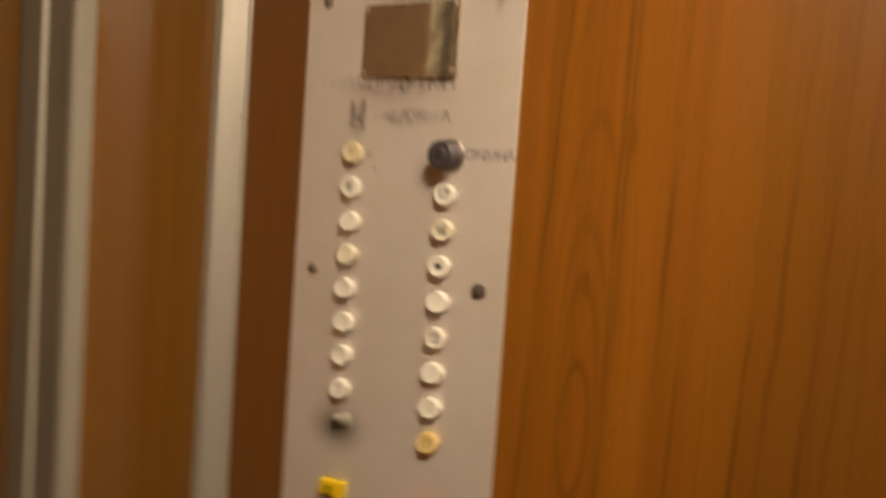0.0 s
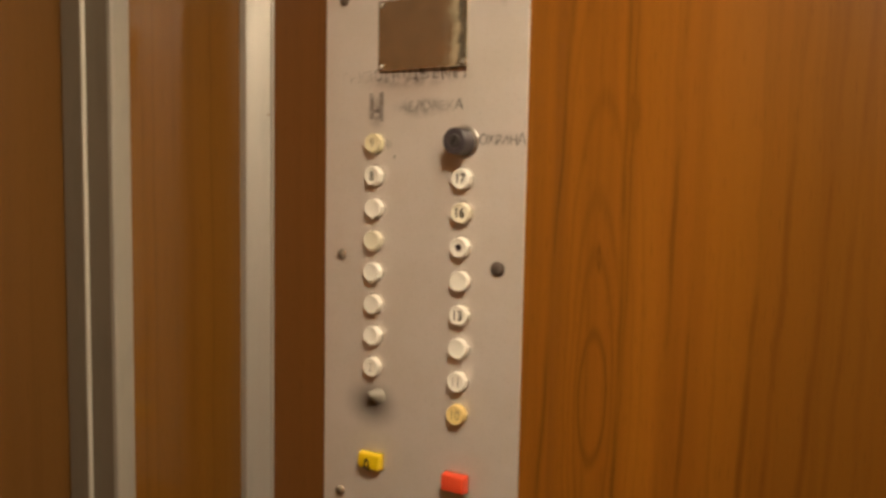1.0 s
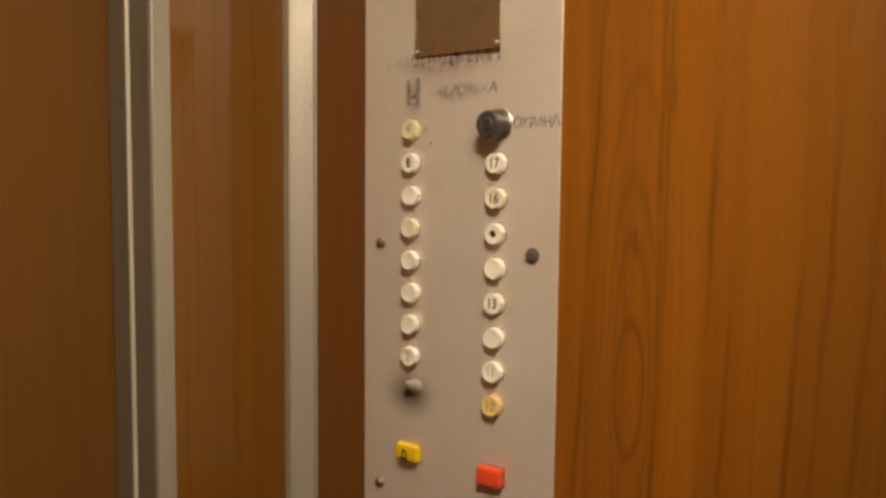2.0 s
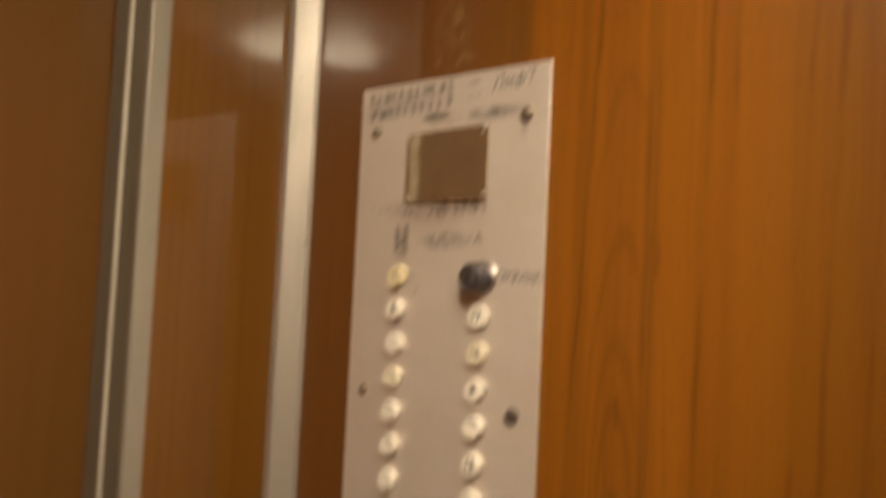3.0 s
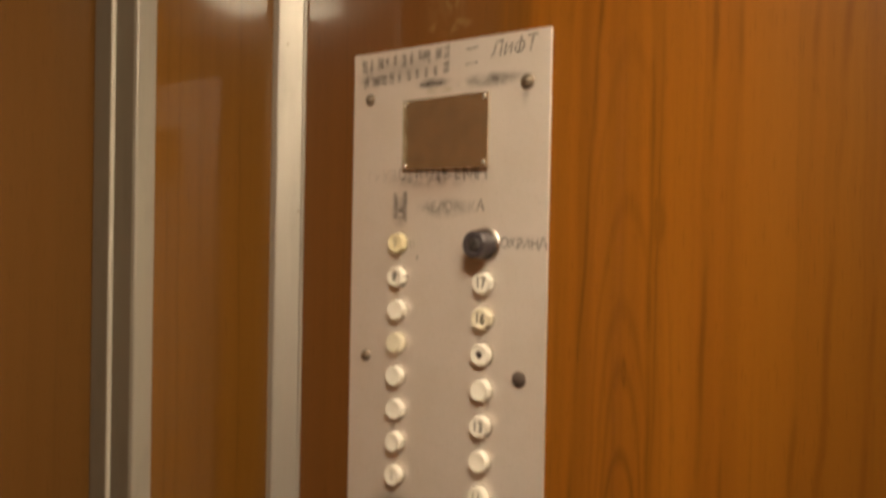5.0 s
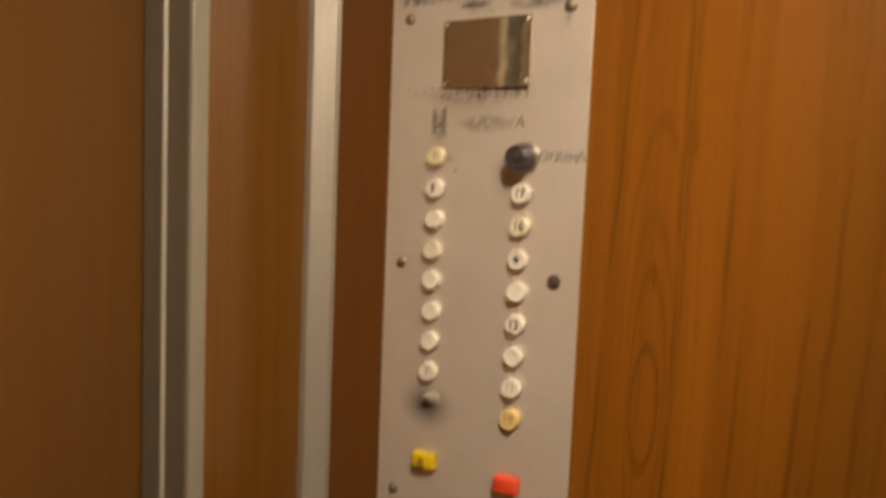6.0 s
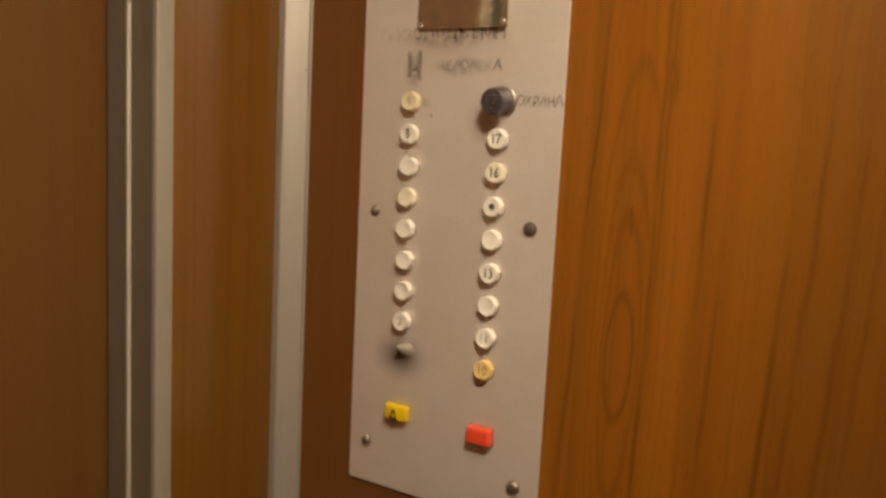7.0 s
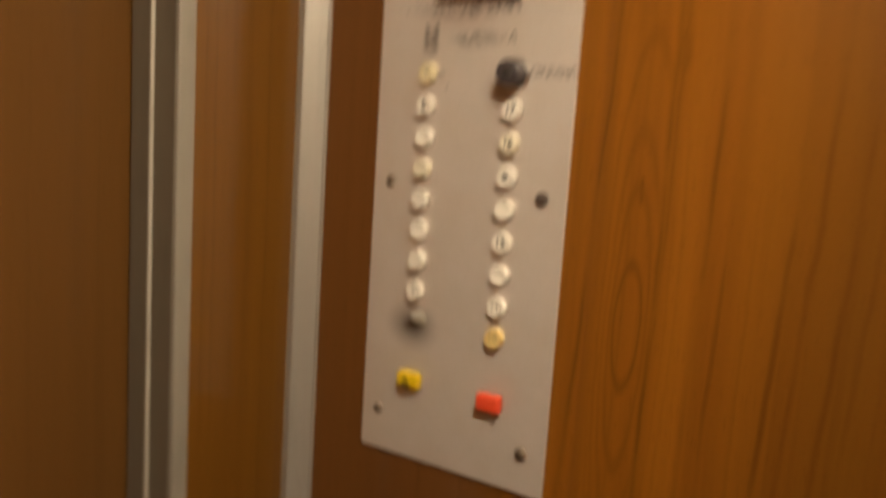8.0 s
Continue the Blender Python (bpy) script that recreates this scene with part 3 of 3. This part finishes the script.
grid = [[bm.verts.new((0.0885 * (i / NX - 0.5), -0.0014 + 0.00012 * math.sin(9 * k / NZ + 1) * (i / NX - 0.5) + 0.00005 * math.sin(21 * k / NZ + 5 * i / NX), 0.0590 * (k / NZ - 0.5))) for k in range(NZ + 1)] for i in range(NX + 1)]
for i in range(NX):
    for k in range(NZ):
        bm.faces.new((grid[i][k], grid[i + 1][k], grid[i + 1][k + 1], grid[i][k + 1]))
ext = bmesh.ops.extrude_face_region(bm, geom=bm.faces[:])
for v in [v for v in ext["geom"] if isinstance(v, bmesh.types.BMVert)]:
    v.co.y += 0.0012
nameplate = part("nameplate", bm, mirror_metal, panel, "polished brownish metal nameplate, worn blank", (0.0026, PLATE - 0.0016, 0.1899), (0, 0, -1.6), smooth=True)
for x, z in ((-0.0408, 0.0260), (0.0408, 0.0260), (-0.0408, -0.0258), (0.0408, -0.0258)):
    part("rivet", turned([(0.0026, 0.0), (0.0025, 0.0008), (0.0016, 0.0018), (0.0, 0.0022)], 18), rivet_metal, nameplate, at=(x, -0.0013, z), smooth=True)

# writing on the plate
INK_Y = PLATE - 0.0003
wiped_ink = ink("wiped_ink", (0.10, 0.075, 0.07), 0.22, 120.0, 0.0)
smudged_ink = ink("smudged_ink", (0.11, 0.085, 0.09), 0.50, 110.0, 0.15)
number_ink = ink("blurred_ink", (0.08, 0.065, 0.065), 0.56, 240.0, 0.05)


def scrawl(text, x0, x1, z, size, mat, jitter, lean, bold, label, seed):
    """A handwritten word: uneven letters between x0 and x1, joined into one mesh."""
    rnd = random.Random(seed)
    bm = bmesh.new()
    step = (x1 - x0) / len(text)
    for i, ch in enumerate(text):
        ob = written("letter", ch, size * rnd.uniform(1 - jitter, 1 + jitter), mat, panel,
                     (x0 + (i + 0.5) * step, INK_Y, z + size * rnd.uniform(-0.35, 0.35) * jitter), lean + rnd.uniform(-jitter, jitter) * 0.5,
                     rnd.uniform(-40, 40) * jitter, bold * rnd.uniform(0.5, 1.4), rnd.uniform(1 - jitter, 1 + jitter) * 0.95)
        me = ob.data
        me.transform(ob.matrix_basis)
        bm.from_mesh(me)
        bpy.data.objects.remove(ob)
        bpy.data.meshes.remove(me)
    return part("handwriting", bm, mat, panel, label)


written("handwriting", "ЛифТ", 0.0168, black_ink, panel, (0.0655, INK_Y, 0.2520), lean=0.25, turn=2, stretch=0.95, label="handwritten word in black marker")
scrawl("ОХРАНА", 0.0575, 0.0990, 0.1005, 0.0112, faded_ink, 0.13, 0.1, 0.00022, "worn handwritten word in dark marker", 5)
scrawl("ГРУЗ", -0.0830, -0.0480, 0.1560, 0.0130, wiped_ink, 0.12, 0.0, 0.0001, "wiped start of a handwritten capacity note", 3)
scrawl("ОПОДЪЕМН", -0.0480, 0.0450, 0.1565, 0.0150, faded_ink, 0.12, 0.0, 0.0003, "half wiped handwritten capacity note", 8)
scrawl("ЧЕЛОВЕК", -0.0200, 0.0340, 0.1295, 0.0115, wiped_ink, 0.12, 0.0, 0.0003, "nearly wiped handwritten word", 9)
scrawl("А", 0.0340, 0.0430, 0.1300, 0.0120, faded_ink, 0.10, 0.0, 0.0001, "last letter of a wiped handwritten word", 10)
four = bmesh.new()
for x0, x1, z0, z1 in ((-0.0515, -0.0472, 0.1200, 0.1425), (-0.0472, -0.0410, 0.1255, 0.1285), (-0.0410, -0.0368, 0.1180, 0.1430)):
    four.faces.new([four.verts.new(p) for p in ((x0, INK_Y, z0), (x1, INK_Y, z0), (x1, INK_Y, z1), (x0, INK_Y, z1))])
part("handwriting", four, smudged_ink, panel, "smudged handwritten figure 4")


def bar(x0, x1, z, h, mat, slope=0.0):
    bm = bmesh.new()
    q = [bm.verts.new(p) for p in ((x0, 0, z - h / 2), (x1, 0, z - h / 2 + slope * (x1 - x0)), (x1, 0, z + h / 2 + slope * (x1 - x0)), (x0, 0, z + h / 2))]
    bm.faces.new(q)
    return part("ink_bar", bm, mat, panel, at=(0, INK_Y, 0))


# two lines of scribbled figures, as short strokes
rnd = random.Random(12)
for x0, x1, z, h, count in ((-0.0900, 0.0090, 0.2540, 0.0110, 11), (-0.0880, 0.0090, 0.2400, 0.0100, 10)):
    step = (x1 - x0) / count
    for i in range(count):
        w = step * rnd.uniform(0.30, 0.98)
        bar(x0 + i * step, x0 + i * step + w, z + 0.0025 * i / count + rnd.uniform(-0.0008, 0.0008), h * rnd.uniform(0.75, 1.1), number_ink, rnd.uniform(-0.3, 0.3))
bar(0.0215, 0.0340, 0.2556, 0.0011, black_ink, 0.05)
bar(0.0215, 0.0335, 0.2436, 0.0011, black_ink, 0.05)
bar(-0.0250, 0.0020, 0.2315, 0.0028, faded_ink, 0.0)
bar(-0.0325, -0.0312, 0.0985, 0.0075, faded_ink)
bar(-0.0290, -0.0280, 0.0985, 0.0070, faded_ink)
bar(-0.0258, -0.0236, 0.0868, 0.0026, faded_ink, 0.4)
